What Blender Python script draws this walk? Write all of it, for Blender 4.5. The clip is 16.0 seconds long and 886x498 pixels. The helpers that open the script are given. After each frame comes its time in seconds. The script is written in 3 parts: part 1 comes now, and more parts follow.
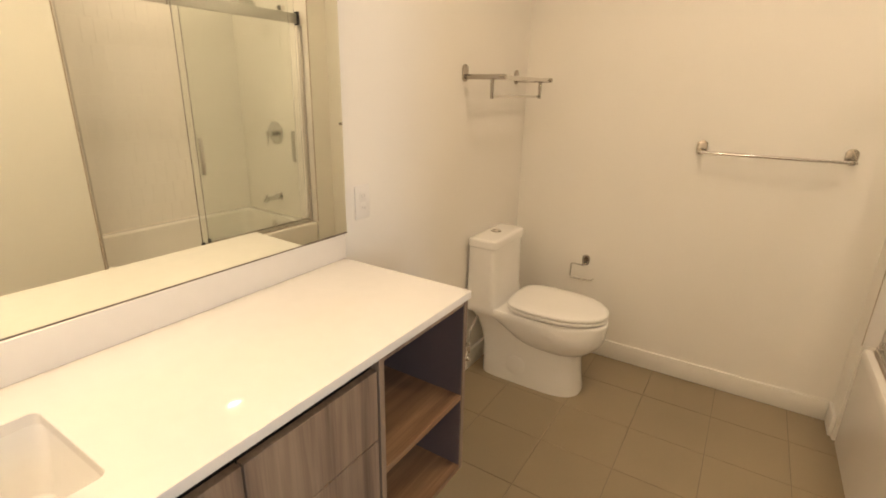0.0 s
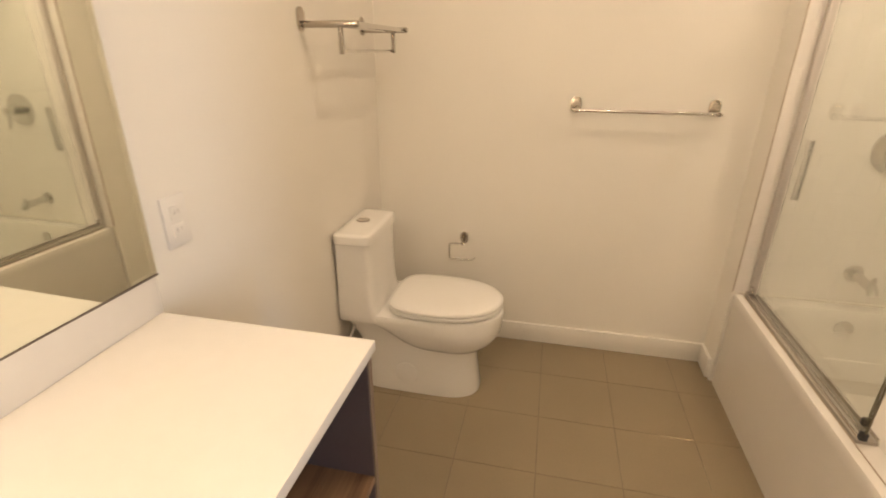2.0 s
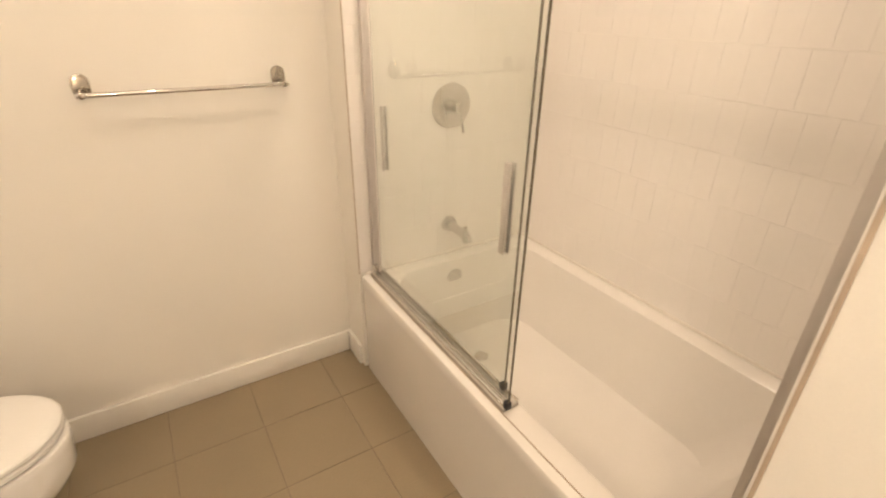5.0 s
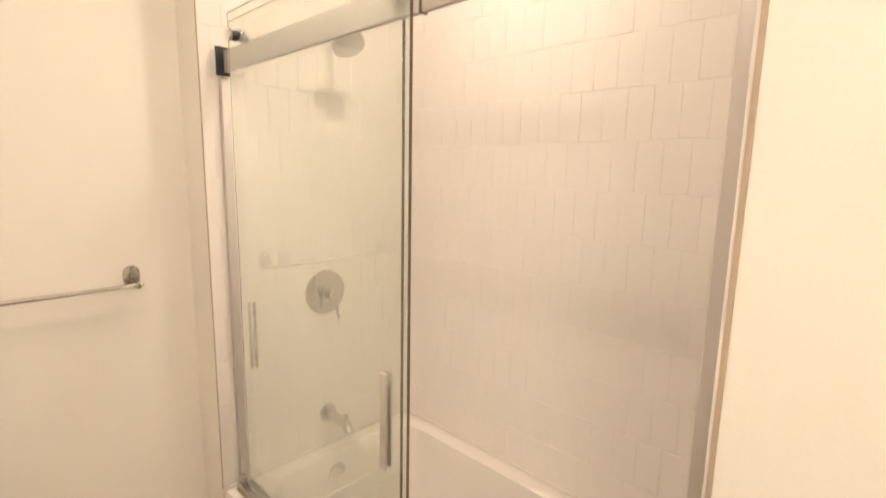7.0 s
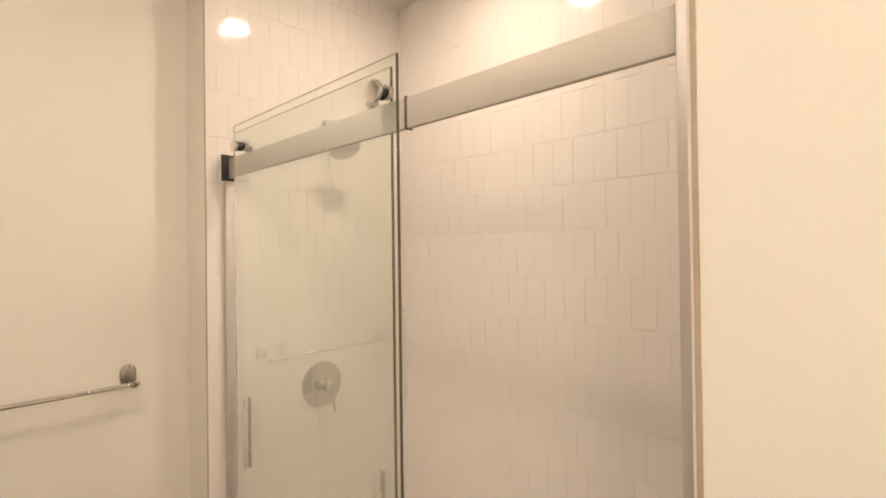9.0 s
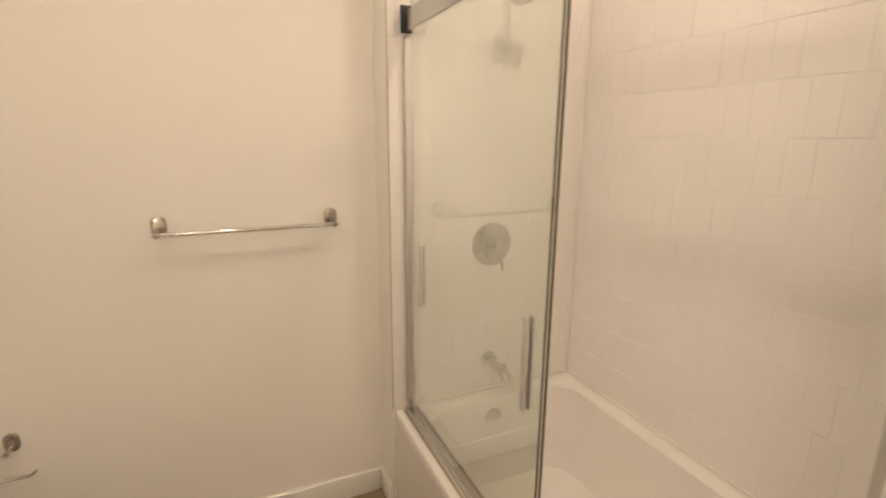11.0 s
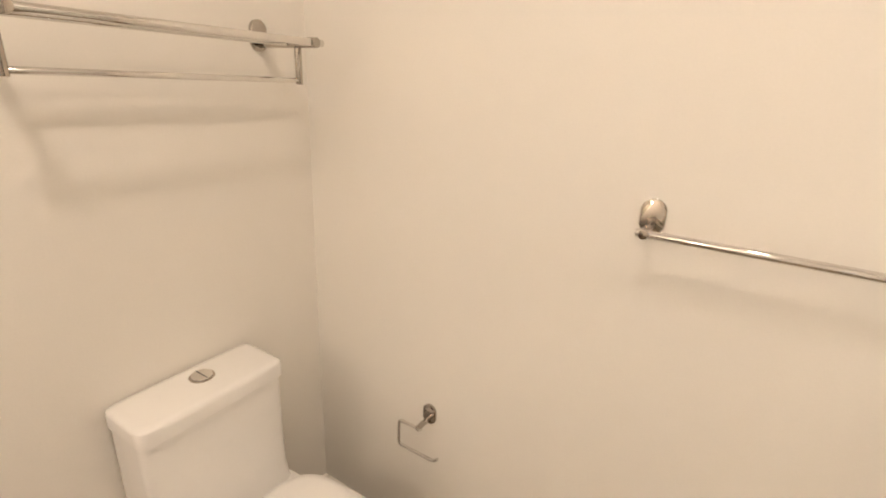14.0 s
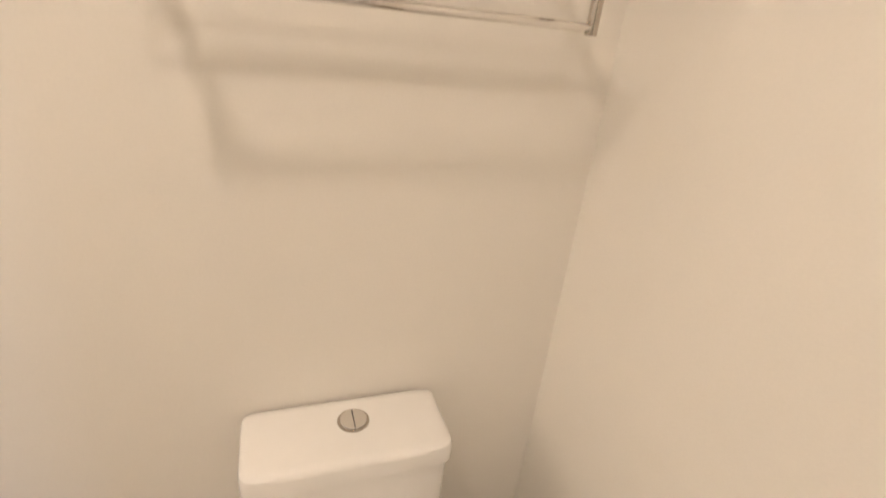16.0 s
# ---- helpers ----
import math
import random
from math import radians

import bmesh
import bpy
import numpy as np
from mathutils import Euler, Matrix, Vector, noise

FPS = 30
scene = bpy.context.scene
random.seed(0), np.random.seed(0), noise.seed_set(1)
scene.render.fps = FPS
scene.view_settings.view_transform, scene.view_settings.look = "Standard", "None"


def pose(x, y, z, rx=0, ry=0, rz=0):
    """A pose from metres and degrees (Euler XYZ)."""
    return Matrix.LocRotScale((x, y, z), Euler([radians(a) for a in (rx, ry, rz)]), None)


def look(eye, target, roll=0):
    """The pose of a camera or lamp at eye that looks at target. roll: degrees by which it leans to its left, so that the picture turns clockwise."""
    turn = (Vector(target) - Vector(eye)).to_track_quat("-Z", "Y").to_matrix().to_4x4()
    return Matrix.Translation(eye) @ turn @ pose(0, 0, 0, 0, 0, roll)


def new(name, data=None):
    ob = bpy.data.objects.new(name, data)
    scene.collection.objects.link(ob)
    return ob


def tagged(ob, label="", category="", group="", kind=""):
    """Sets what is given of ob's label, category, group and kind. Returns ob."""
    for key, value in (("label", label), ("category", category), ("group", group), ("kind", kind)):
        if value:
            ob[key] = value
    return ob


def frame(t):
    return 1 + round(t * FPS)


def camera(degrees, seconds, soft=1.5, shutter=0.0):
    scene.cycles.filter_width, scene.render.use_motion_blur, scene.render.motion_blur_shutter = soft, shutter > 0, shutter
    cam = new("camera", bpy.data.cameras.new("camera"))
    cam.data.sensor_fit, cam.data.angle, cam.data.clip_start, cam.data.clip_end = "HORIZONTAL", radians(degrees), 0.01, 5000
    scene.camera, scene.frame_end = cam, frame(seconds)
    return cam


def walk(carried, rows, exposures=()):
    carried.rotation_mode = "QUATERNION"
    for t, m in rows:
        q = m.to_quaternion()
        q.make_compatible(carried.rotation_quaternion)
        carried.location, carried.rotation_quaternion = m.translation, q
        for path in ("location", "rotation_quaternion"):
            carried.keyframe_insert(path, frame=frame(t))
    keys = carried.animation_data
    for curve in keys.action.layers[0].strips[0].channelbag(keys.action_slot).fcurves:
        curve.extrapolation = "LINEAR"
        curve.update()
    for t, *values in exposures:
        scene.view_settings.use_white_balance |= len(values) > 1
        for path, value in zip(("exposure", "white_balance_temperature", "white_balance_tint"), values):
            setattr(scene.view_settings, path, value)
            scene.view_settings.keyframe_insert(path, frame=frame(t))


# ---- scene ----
cam = camera(85.4, 16.0, 1.7, 0.4)
PATH = [
    (0, (1.129, -2.616, 1.451), (0.112, -1.01, 0.83), 1.1),
    (0.5, (1.047, -2.541, 1.467), (0.127, -0.893, 0.806), 0.9),
    (1, (0.972, -2.458, 1.466), (0.165, -0.763, 0.776), 0.1),
    (1.5, (0.905, -2.356, 1.454), (0.257, -0.612, 0.721), -0.3),
    (2, (0.822, -2.255, 1.445), (0.425, -0.451, 0.676), 0.3),
    (2.5, (0.766, -2.134, 1.433), (0.68, -0.31, 0.617), 1.2),
    (3, (0.828, -2.035, 1.413), (0.978, -0.228, 0.569), 0.8),
    (3.5, (0.872, -1.928, 1.413), (1.227, -0.164, 0.541), 0.3),
    (4, (0.947, -1.856, 1.413), (1.455, -0.139, 0.521), -0.7),
    (4.5, (1.029, -1.794, 1.427), (1.731, -0.171, 0.493), -0.8),
    (4.7, (1.034, -1.776, 1.434), (1.842, -0.205, 0.5), 0.0),
    (6.8, (1.08, -1.743, 1.548), (2.494, -0.382, 1.158), 1.6),
    (7, (1.08, -1.739, 1.568), (2.509, -0.376, 1.253), 1.1),
    (7.5, (1.071, -1.753, 1.594), (2.527, -0.387, 1.478), 0.2),
    (8, (1.064, -1.767, 1.614), (2.537, -0.414, 1.625), -0.6),
    (8.2, (1.063, -1.773, 1.618), (2.536, -0.421, 1.663), -0.9),
    (10.3, (1.127, -1.811, 1.56), (2.242, -0.18, 1.311), -0.6),
    (10.5, (1.149, -1.817, 1.556), (2.164, -0.124, 1.237), -0.7),
    (11, (1.14, -1.79, 1.516), (1.932, -0.011, 1.062), 0.4),
    (11.5, (1.104, -1.674, 1.475), (1.653, 0.161, 0.899), 1.9),
    (12, (1.073, -1.473, 1.457), (1.315, 0.386, 0.758), 2.7),
    (12.5, (0.971, -1.284, 1.434), (0.957, 0.564, 0.67), 3.5),
    (13, (1.017, -1.166, 1.442), (0.622, 0.637, 0.67), 2.1),
    (13.5, (1.056, -1.039, 1.443), (0.297, 0.661, 0.713), 2.1),
    (14, (1.054, -0.951, 1.445), (0.047, 0.649, 0.792), 2.5),
    (14.5, (0.954, -0.87, 1.472), (-0.214, 0.638, 0.872), 3.5),
    (15, (0.858, -0.75, 1.485), (-0.571, 0.51, 0.877), 3.5),
    (15.5, (0.76, -0.673, 1.459), (-0.842, 0.316, 0.785), 3.4),
    (16, (0.723, -0.54, 1.418), (-0.98, 0.102, 0.589), 6.0),
]
EXPOSURES = [   # seconds, stops, kelvin, tint
    (0.0, 0.04, 7100, 7), (1.5, 0.04, 7050, 9), (3.0, 0.34, 6800, 9), (4.7, 0.44, 6550, 9), (6.8, 0.36, 6300, 9), (7.5, 0.25, 6250, 9), (8.2, 0.12, 6220, 10),
    (10.3, -0.06, 6300, 9), (11.5, 0.05, 6300, 9), (13.0, 0.33, 6080, 10), (14.5, 0.38, 6000, 10), (16.0, 0.34, 5960, 10),
]
walk(cam, [(t, look(eye, target, roll)) for t, eye, target, roll in PATH], EXPOSURES)

# ---------------------------------------------------------------- light
world = bpy.data.worlds.new("world")
scene.world = world
world.use_nodes = True
world.node_tree.nodes["Background"].inputs[0].default_value = (0.55, 0.62, 0.75, 1)
world.node_tree.nodes["Background"].inputs[1].default_value = 0.02

CEIL = 2.69
LAMPS = [(0.92, -1.07, 6.8, 0.14), (2.03, -0.83, 6.2, 0.11)]   # the recessed lamps: x, y, watts, width
WARM = (1.0, 0.785, 0.60)
VANITY_GLOW = 80.0     # of the tube above the mirror
for lx, ly, watts, wide in LAMPS:
    d = bpy.data.lights.new("recessed_lamp", "AREA")
    d.shape, d.size, d.energy, d.color = "DISK", wide, watts, WARM
    d.spread = math.radians(176)
    o = new("recessed_lamp", d)
    o.matrix_world = pose(lx, ly, CEIL - 0.012)
# daylight from a window in the next room, through the doorway
d = bpy.data.lights.new("window_daylight", "AREA")
d.shape, d.size, d.size_y, d.energy, d.color = "RECTANGLE", 0.35, 1.40, 30.0, (0.66, 0.78, 1.0)
o = new("window_daylight", d)
o.matrix_world = look((3.30, -3.49, 1.45), (0.0, -1.35, 1.25))

# ---------------------------------------------------------------- materials
def mat(name, color, rough=0.5, metal=0.0, vary=0.06, scale=6.0, fine=90.0, bump=0.0, coat=0.0, per_object=0.0, spec=0.5, bump_scale=None):
    m = bpy.data.materials.new(name)
    m.use_nodes = True
    nt = m.node_tree
    b = nt.nodes["Principled BSDF"]
    tc = nt.nodes.new("ShaderNodeTexCoord")
    geo = nt.nodes.new("ShaderNodeNewGeometry")
    n1 = nt.nodes.new("ShaderNodeTexNoise")
    n1.inputs["Scale"].default_value, n1.inputs["Detail"].default_value = scale, 4
    n2 = nt.nodes.new("ShaderNodeTexNoise")
    n2.inputs["Scale"].default_value, n2.inputs["Detail"].default_value = fine, 5
    for n in (n1, n2):
        nt.links.new(geo.outputs["Position"], n.inputs["Vector"])
    add = nt.nodes.new("ShaderNodeMath")
    add.operation = "ADD"
    nt.links.new(n1.outputs[0], add.inputs[0])
    nt.links.new(n2.outputs[0], add.inputs[1])
    last = add.outputs[0]
    if per_object:
        oi = nt.nodes.new("ShaderNodeObjectInfo")
        k = nt.nodes.new("ShaderNodeMath")
        k.operation = "MULTIPLY_ADD"
        k.inputs[1].default_value = per_object
        nt.links.new(oi.outputs["Random"], k.inputs[0])
        nt.links.new(last, k.inputs[2])
        last = k.outputs[0]
    mr = nt.nodes.new("ShaderNodeMapRange")
    mr.inputs["From Min"].default_value, mr.inputs["From Max"].default_value = 0.6, 1.4 + per_object
    mr.inputs["To Min"].default_value, mr.inputs["To Max"].default_value = 1 - vary, 1 + vary
    nt.links.new(last, mr.inputs["Value"])
    mul = nt.nodes.new("ShaderNodeMix")
    mul.data_type, mul.blend_type = "RGBA", "MULTIPLY"
    mul.inputs["Factor"].default_value = 1
    mul.inputs["A"].default_value = (*color, 1)
    nt.links.new(mr.outputs[0], mul.inputs["B"])
    nt.links.new(mul.outputs["Result"], b.inputs["Base Color"])
    b.inputs["Metallic"].default_value = metal
    b.inputs["Specular IOR Level"].default_value = spec
    b.inputs["Coat Weight"].default_value = coat
    b.inputs["Coat Roughness"].default_value = 0.05
    rr = nt.nodes.new("ShaderNodeMapRange")
    rr.inputs["To Min"].default_value, rr.inputs["To Max"].default_value = max(0.0, rough * 0.85), min(1, rough * 1.15)
    nt.links.new(n1.outputs[0], rr.inputs["Value"])
    nt.links.new(rr.outputs[0], b.inputs["Roughness"])
    if bump:
        nb = n2
        if bump_scale:
            nb = nt.nodes.new("ShaderNodeTexNoise")
            nb.inputs["Scale"].default_value, nb.inputs["Detail"].default_value = bump_scale, 3
            nt.links.new(geo.outputs["Position"], nb.inputs["Vector"])
        bp = nt.nodes.new("ShaderNodeBump")
        bp.inputs["Strength"].default_value, bp.inputs["Distance"].default_value = bump, 0.002
        nt.links.new(nb.outputs[0], bp.inputs["Height"])
        nt.links.new(bp.outputs[0], b.inputs["Normal"])
    return m


def wood_mat(name, dark, light, rough=0.5, along="z"):
    """Grey-brown veneer with the grain upright."""
    m = bpy.data.materials.new(name)
    m.use_nodes = True
    nt = m.node_tree
    b = nt.nodes["Principled BSDF"]
    geo = nt.nodes.new("ShaderNodeNewGeometry")
    mp = nt.nodes.new("ShaderNodeMapping")
    mp.inputs["Scale"].default_value = (22, 22, 1.6) if along == "z" else (22, 1.6, 22)
    nt.links.new(geo.outputs["Position"], mp.inputs["Vector"])
    n1 = nt.nodes.new("ShaderNodeTexNoise")
    n1.inputs["Scale"].default_value, n1.inputs["Detail"].default_value, n1.inputs["Distortion"].default_value = 1.0, 8, 0.6
    mp2 = nt.nodes.new("ShaderNodeMapping")
    mp2.inputs["Scale"].default_value = (160, 160, 5) if along == "z" else (160, 5, 160)
    nt.links.new(geo.outputs["Position"], mp2.inputs["Vector"])
    n2 = nt.nodes.new("ShaderNodeTexNoise")
    n2.inputs["Scale"].default_value, n2.inputs["Detail"].default_value = 1.0, 4
    nt.links.new(mp.outputs[0], n1.inputs["Vector"])
    nt.links.new(mp2.outputs[0], n2.inputs["Vector"])
    mx = nt.nodes.new("ShaderNodeMath")
    mx.operation = "MULTIPLY_ADD"
    mx.inputs[1].default_value = 0.35
    nt.links.new(n2.outputs[0], mx.inputs[0])
    nt.links.new(n1.outputs[0], mx.inputs[2])
    cr = nt.nodes.new("ShaderNodeValToRGB")
    cr.color_ramp.elements[0].position, cr.color_ramp.elements[0].color = 0.45, (*dark, 1)
    cr.color_ramp.elements[1].position, cr.color_ramp.elements[1].color = 0.88, (*light, 1)
    nt.links.new(mx.outputs[0], cr.inputs[0])
    nt.links.new(cr.outputs[0], b.inputs["Base Color"])
    b.inputs["Roughness"].default_value = rough
    bp = nt.nodes.new("ShaderNodeBump")
    bp.inputs["Strength"].default_value, bp.inputs["Distance"].default_value = 0.25, 0.001
    nt.links.new(n2.outputs[0], bp.inputs["Height"])
    nt.links.new(bp.outputs[0], b.inputs["Normal"])
    return m


def glass_mat(name, tint):
    m = bpy.data.materials.new(name)
    m.use_nodes = True
    b = m.node_tree.nodes["Principled BSDF"]
    b.inputs["Base Color"].default_value = (*tint, 1)
    b.inputs["Roughness"].default_value = 0.0
    b.inputs["Transmission Weight"].default_value = 1.0
    b.inputs["IOR"].default_value = 1.45
    return m


M_WALL = mat("wall_paint", (0.865, 0.83, 0.76), 0.55, vary=0.02, scale=1.5, fine=220, bump=0.06)
M_CEIL = mat("ceiling_paint", (0.86, 0.84, 0.79), 0.8, vary=0.02, fine=180, bump=0.06)
M_TRIM = mat("trim_paint", (0.82, 0.79, 0.73), 0.35, vary=0.02, fine=120, bump=0.03)
M_FLOOR = mat("floor_tile", (0.272, 0.214, 0.136), 0.42, vary=0.10, scale=3, fine=140, bump=0.12, per_object=0.25)
M_GROUT = mat("floor_grout", (0.212, 0.168, 0.114), 0.9, vary=0.12, fine=300, bump=0.3)
M_TILE = mat("wall_tile", (0.83, 0.79, 0.74), 0.09, vary=0.02, scale=3, fine=60, bump=0.14, per_object=0.2, bump_scale=14)
M_TGROUT = mat("wall_grout", (0.83, 0.79, 0.735), 0.6, vary=0.06, fine=300, bump=0.2)
M_TUB = mat("tub_acrylic", (0.77, 0.735, 0.68), 0.16, vary=0.015, fine=80)
M_CERAMIC = mat("ceramic", (0.86, 0.84, 0.80), 0.10, vary=0.01, fine=60, coat=0.3)
M_SEAT = mat("seat_plastic", (0.86, 0.84, 0.80), 0.22, vary=0.01, fine=60)
M_QUARTZ = mat("white_quartz", (0.755, 0.725, 0.68), 0.05, vary=0.025, scale=25, fine=700)
M_CHROME = mat("chrome", (0.74, 0.72, 0.69), 0.06, metal=1.0, vary=0.02, fine=60)
M_NICKEL = mat("brushed_nickel", (0.46, 0.42, 0.37), 0.12, metal=1.0, vary=0.04, fine=300)
M_ALU = mat("polished_aluminium", (0.70, 0.67, 0.63), 0.24, metal=1.0, vary=0.04, fine=200)
M_PULL = mat("satin_steel", (0.62, 0.59, 0.54), 0.45, metal=0.5, vary=0.05, fine=300)
M_RAIL = mat("satin_aluminium", (0.57, 0.54, 0.49), 0.60, metal=0.35, vary=0.04, fine=260)
M_TRACK = mat("sill_track_metal", (0.46, 0.43, 0.38), 0.34, metal=0.7, vary=0.06, fine=240)
M_JAMB = mat("satin_jamb", (0.58, 0.54, 0.50), 0.45, metal=0.35, vary=0.03, fine=260)
M_LINE = mat("edge_line", (0.46, 0.37, 0.28), 0.6, vary=0.06)
M_RUBBER = mat("black_rubber", (0.02, 0.02, 0.022), 0.5, vary=0.1)
M_GASKET = mat("dark_gasket", (0.15, 0.12, 0.095), 0.5, vary=0.1)
M_PLASTIC = mat("white_plastic", (0.85, 0.82, 0.765), 0.3, vary=0.01)
M_WOOD = wood_mat("grey_oak_veneer", (0.145, 0.096, 0.068), (0.325, 0.238, 0.170), 0.42)
M_WOOD_IN = wood_mat("brown_oak_veneer", (0.16, 0.086, 0.046), (0.38, 0.225, 0.120), 0.45, "y")
M_CARCASE = mat("dark_carcase", (0.115, 0.086, 0.086), 0.5, vary=0.1, fine=200)
# near-black colour stands in for the shade inside the finger channel
M_BLACK = mat("painted_channel_shade", (0.03, 0.025, 0.022), 0.7, vary=0.1)
M_GLASS = glass_mat("door_glass", (0.955, 0.978, 0.955))
M_EDGE = mat("glass_edge", (0.15, 0.13, 0.09), 0.15, vary=0.1)
M_TOPEDGE = mat("pale_glass_edge", (0.72, 0.68, 0.58), 0.25, vary=0.05)
M_MIRROR = mat("mirror_silver", (0.92, 0.94, 0.85), 0.0, metal=1.0, vary=0.0)
M_HOSE = mat("braided_steel", (0.45, 0.43, 0.40), 0.35, metal=1.0, vary=0.2, fine=900, bump=0.5)
M_DARK = mat("dark_slot", (0.04, 0.04, 0.04), 0.6, vary=0.05)
M_SLOT = mat("outlet_slot", (0.36, 0.33, 0.29), 0.6, vary=0.05)
M_CAULK = mat("caulk", (0.74, 0.69, 0.62), 0.6, vary=0.03)


def lamp_mat(name, glow):
    m = bpy.data.materials.new(name)
    m.use_nodes = True
    b = m.node_tree.nodes["Principled BSDF"]
    b.inputs["Base Color"].default_value = (0.9, 0.88, 0.82, 1)
    b.inputs["Emission Color"].default_value = (*WARM, 1)
    b.inputs["Emission Strength"].default_value = glow
    return m


M_LAMP = lamp_mat("lamp_diffuser", 18.0)
M_TUBE = lamp_mat("frosted_tube", VANITY_GLOW)

# ---------------------------------------------------------------- mesh helpers
def mesh_of(name, bm, material, smooth=False):
    bmesh.ops.recalc_face_normals(bm, faces=bm.faces)
    me = bpy.data.meshes.new(name)
    bm.to_mesh(me)
    bm.free()
    me.materials.append(material)
    if smooth:
        for p in me.polygons:
            p.use_smooth = True
        me.set_sharp_from_angle(angle=radians(38))
    return me


def part(name, bm, material, parent=None, label="", smooth=True):
    o = new(name, mesh_of(name, bm, material, smooth))
    if parent is not None:
        o.parent = parent
    if label:
        o["label"] = label
    return o


def thing(name, label, category, at=(0, 0, 0), group="", kind=""):
    o = new(name)
    o.empty_display_size = 0.05
    o.location = at
    return tagged(o, label, category, group, kind)


def box(x0, x1, y0, y1, z0, z1, bevel=0.0, seg=2, bm=None):
    one = bmesh.new()
    bmesh.ops.create_cube(one, size=1)
    for v in one.verts:
        v.co = Vector(((x0 + x1) / 2 + v.co.x * (x1 - x0), (y0 + y1) / 2 + v.co.y * (y1 - y0), (z0 + z1) / 2 + v.co.z * (z1 - z0)))
    if bevel:
        bmesh.ops.bevel(one, geom=one.edges[:], offset=bevel, segments=seg, affect="EDGES", profile=0.5)
    return join(bm, one)


def join(bm, one):
    if bm is None:
        return one
    me = bpy.data.meshes.new("tmp")
    one.to_mesh(me)
    one.free()
    bm.from_mesh(me)
    bpy.data.meshes.remove(me)
    return bm


def rod(a, b, r, n=20, bevel=0.0, r2=None, bm=None):
    """A round bar from a to b."""
    a, b = Vector(a), Vector(b)
    one = bmesh.new()
    bmesh.ops.create_cone(one, cap_ends=True, segments=n, radius1=r, radius2=r if r2 is None else r2, depth=(b - a).length)
    if bevel:
        rims = [e for e in one.edges if abs(e.verts[0].co.z - e.verts[1].co.z) < 1e-6]
        bmesh.ops.bevel(one, geom=rims, offset=bevel, segments=2, affect="EDGES", profile=0.5)
    q = (b - a).to_track_quat("Z", "Y").to_matrix().to_4x4()
    bmesh.ops.transform(one, matrix=Matrix.Translation((a + b) / 2) @ q, verts=one.verts)
    return join(bm, one)


def tube(points, r, n=12, bm=None, cap=True):
    """A round wire along points with its corners rounded beforehand."""
    one = bmesh.new()
    pts = [Vector(p) for p in points]
    rings = []
    up = None
    for i, p in enumerate(pts):
        d = (pts[min(i + 1, len(pts) - 1)] - pts[max(i - 1, 0)]).normalized()
        if up is None:
            up = d.orthogonal().normalized()
        up = (up - d * up.dot(d)).normalized()
        side = d.cross(up)
        rings.append([one.verts.new(p + r * (math.cos(k * math.tau / n) * up + math.sin(k * math.tau / n) * side)) for k in range(n)])
    for a, b in zip(rings, rings[1:]):
        for k in range(n):
            one.faces.new((a[k], a[(k + 1) % n], b[(k + 1) % n], b[k]))
    if cap:
        one.faces.new(rings[0])
        one.faces.new(rings[-1][::-1])
    return join(bm, one)


def rounded(points, r, steps=5):
    """The polyline with each inner corner turned into an arc."""
    pts = [Vector(p) for p in points]
    out = [pts[0]]
    for a, p, b in zip(pts, pts[1:], pts[2:]):
        u, w = (a - p), (b - p)
        k = min(r, u.length * 0.49, w.length * 0.49)
        s, e = p + u.normalized() * k, p + w.normalized() * k
        for i in range(steps + 1):
            f = i / steps
            out.append((1 - f) ** 2 * s + 2 * f * (1 - f) * p + f * f * e)
    return out + [pts[-1]]


def loft(rings, bm=None, cap=True):
    one = bmesh.new()
    vs = [[one.verts.new(p) for p in ring] for ring in rings]
    n = len(vs[0])
    for a, b in zip(vs, vs[1:]):
        for k in range(n):
            one.faces.new((a[k], a[(k + 1) % n], b[(k + 1) % n], b[k]))
    if cap:
        one.faces.new(vs[0][::-1])
        one.faces.new(vs[-1])
    return join(bm, one)


def super_ring(x0, x1, yc, half, z, n=48, back=4.0, front=2.0, cut=0.5):
    """A closed outline: squarish at the back (x0), rounder at the front (x1)."""
    xc = x0 + (x1 - x0) * cut
    ring = []
    for k in range(n):
        a = math.tau * k / n
        c, s = math.cos(a), math.sin(a)
        p = front if c > 0 else back
        rx = (x1 - xc) if c > 0 else (xc - x0)
        ring.append((xc + rx * math.copysign(abs(c) ** (2 / p), c), yc + half * math.copysign(abs(s) ** (2 / p), s), z))
    return ring


def disc_plate(w, h, t, n=28, bevel=0.002):
    """A mounting plate, round at the top and the bottom, in the xz plane and t thick along -y."""
    one = bmesh.new()
    r = w / 2
    ring = []
    for k in range(n):
        a = math.tau * k / n
        z = math.sin(a) * r + math.copysign(h / 2 - r, math.sin(a)) if abs(math.sin(a)) > 1e-6 else 0
        ring.append((math.cos(a) * r, z))
    lo = [one.verts.new((x, 0, z)) for x, z in ring]
    mid = [one.verts.new((x, -t + bevel, z)) for x, z in ring]
    hi = [one.verts.new((x * (1 - bevel / r), -t, z * (1 - bevel / r))) for x, z in ring]
    for a, b in ((lo, mid), (mid, hi)):
        for k in range(n):
            one.faces.new((a[k], a[(k + 1) % n], b[(k + 1) % n], b[k]))
    one.faces.new(lo[::-1])
    one.faces.new(hi)
    return one


def moved(bm, m):
    bmesh.ops.transform(bm, matrix=m, verts=bm.verts)
    return bm


# ---------------------------------------------------------------- the room
BACK, TUBX, TUBB, ENDY, NEARY, ROOMY = 0.0, 1.655, 2.49, -0.17, -1.620, -3.30


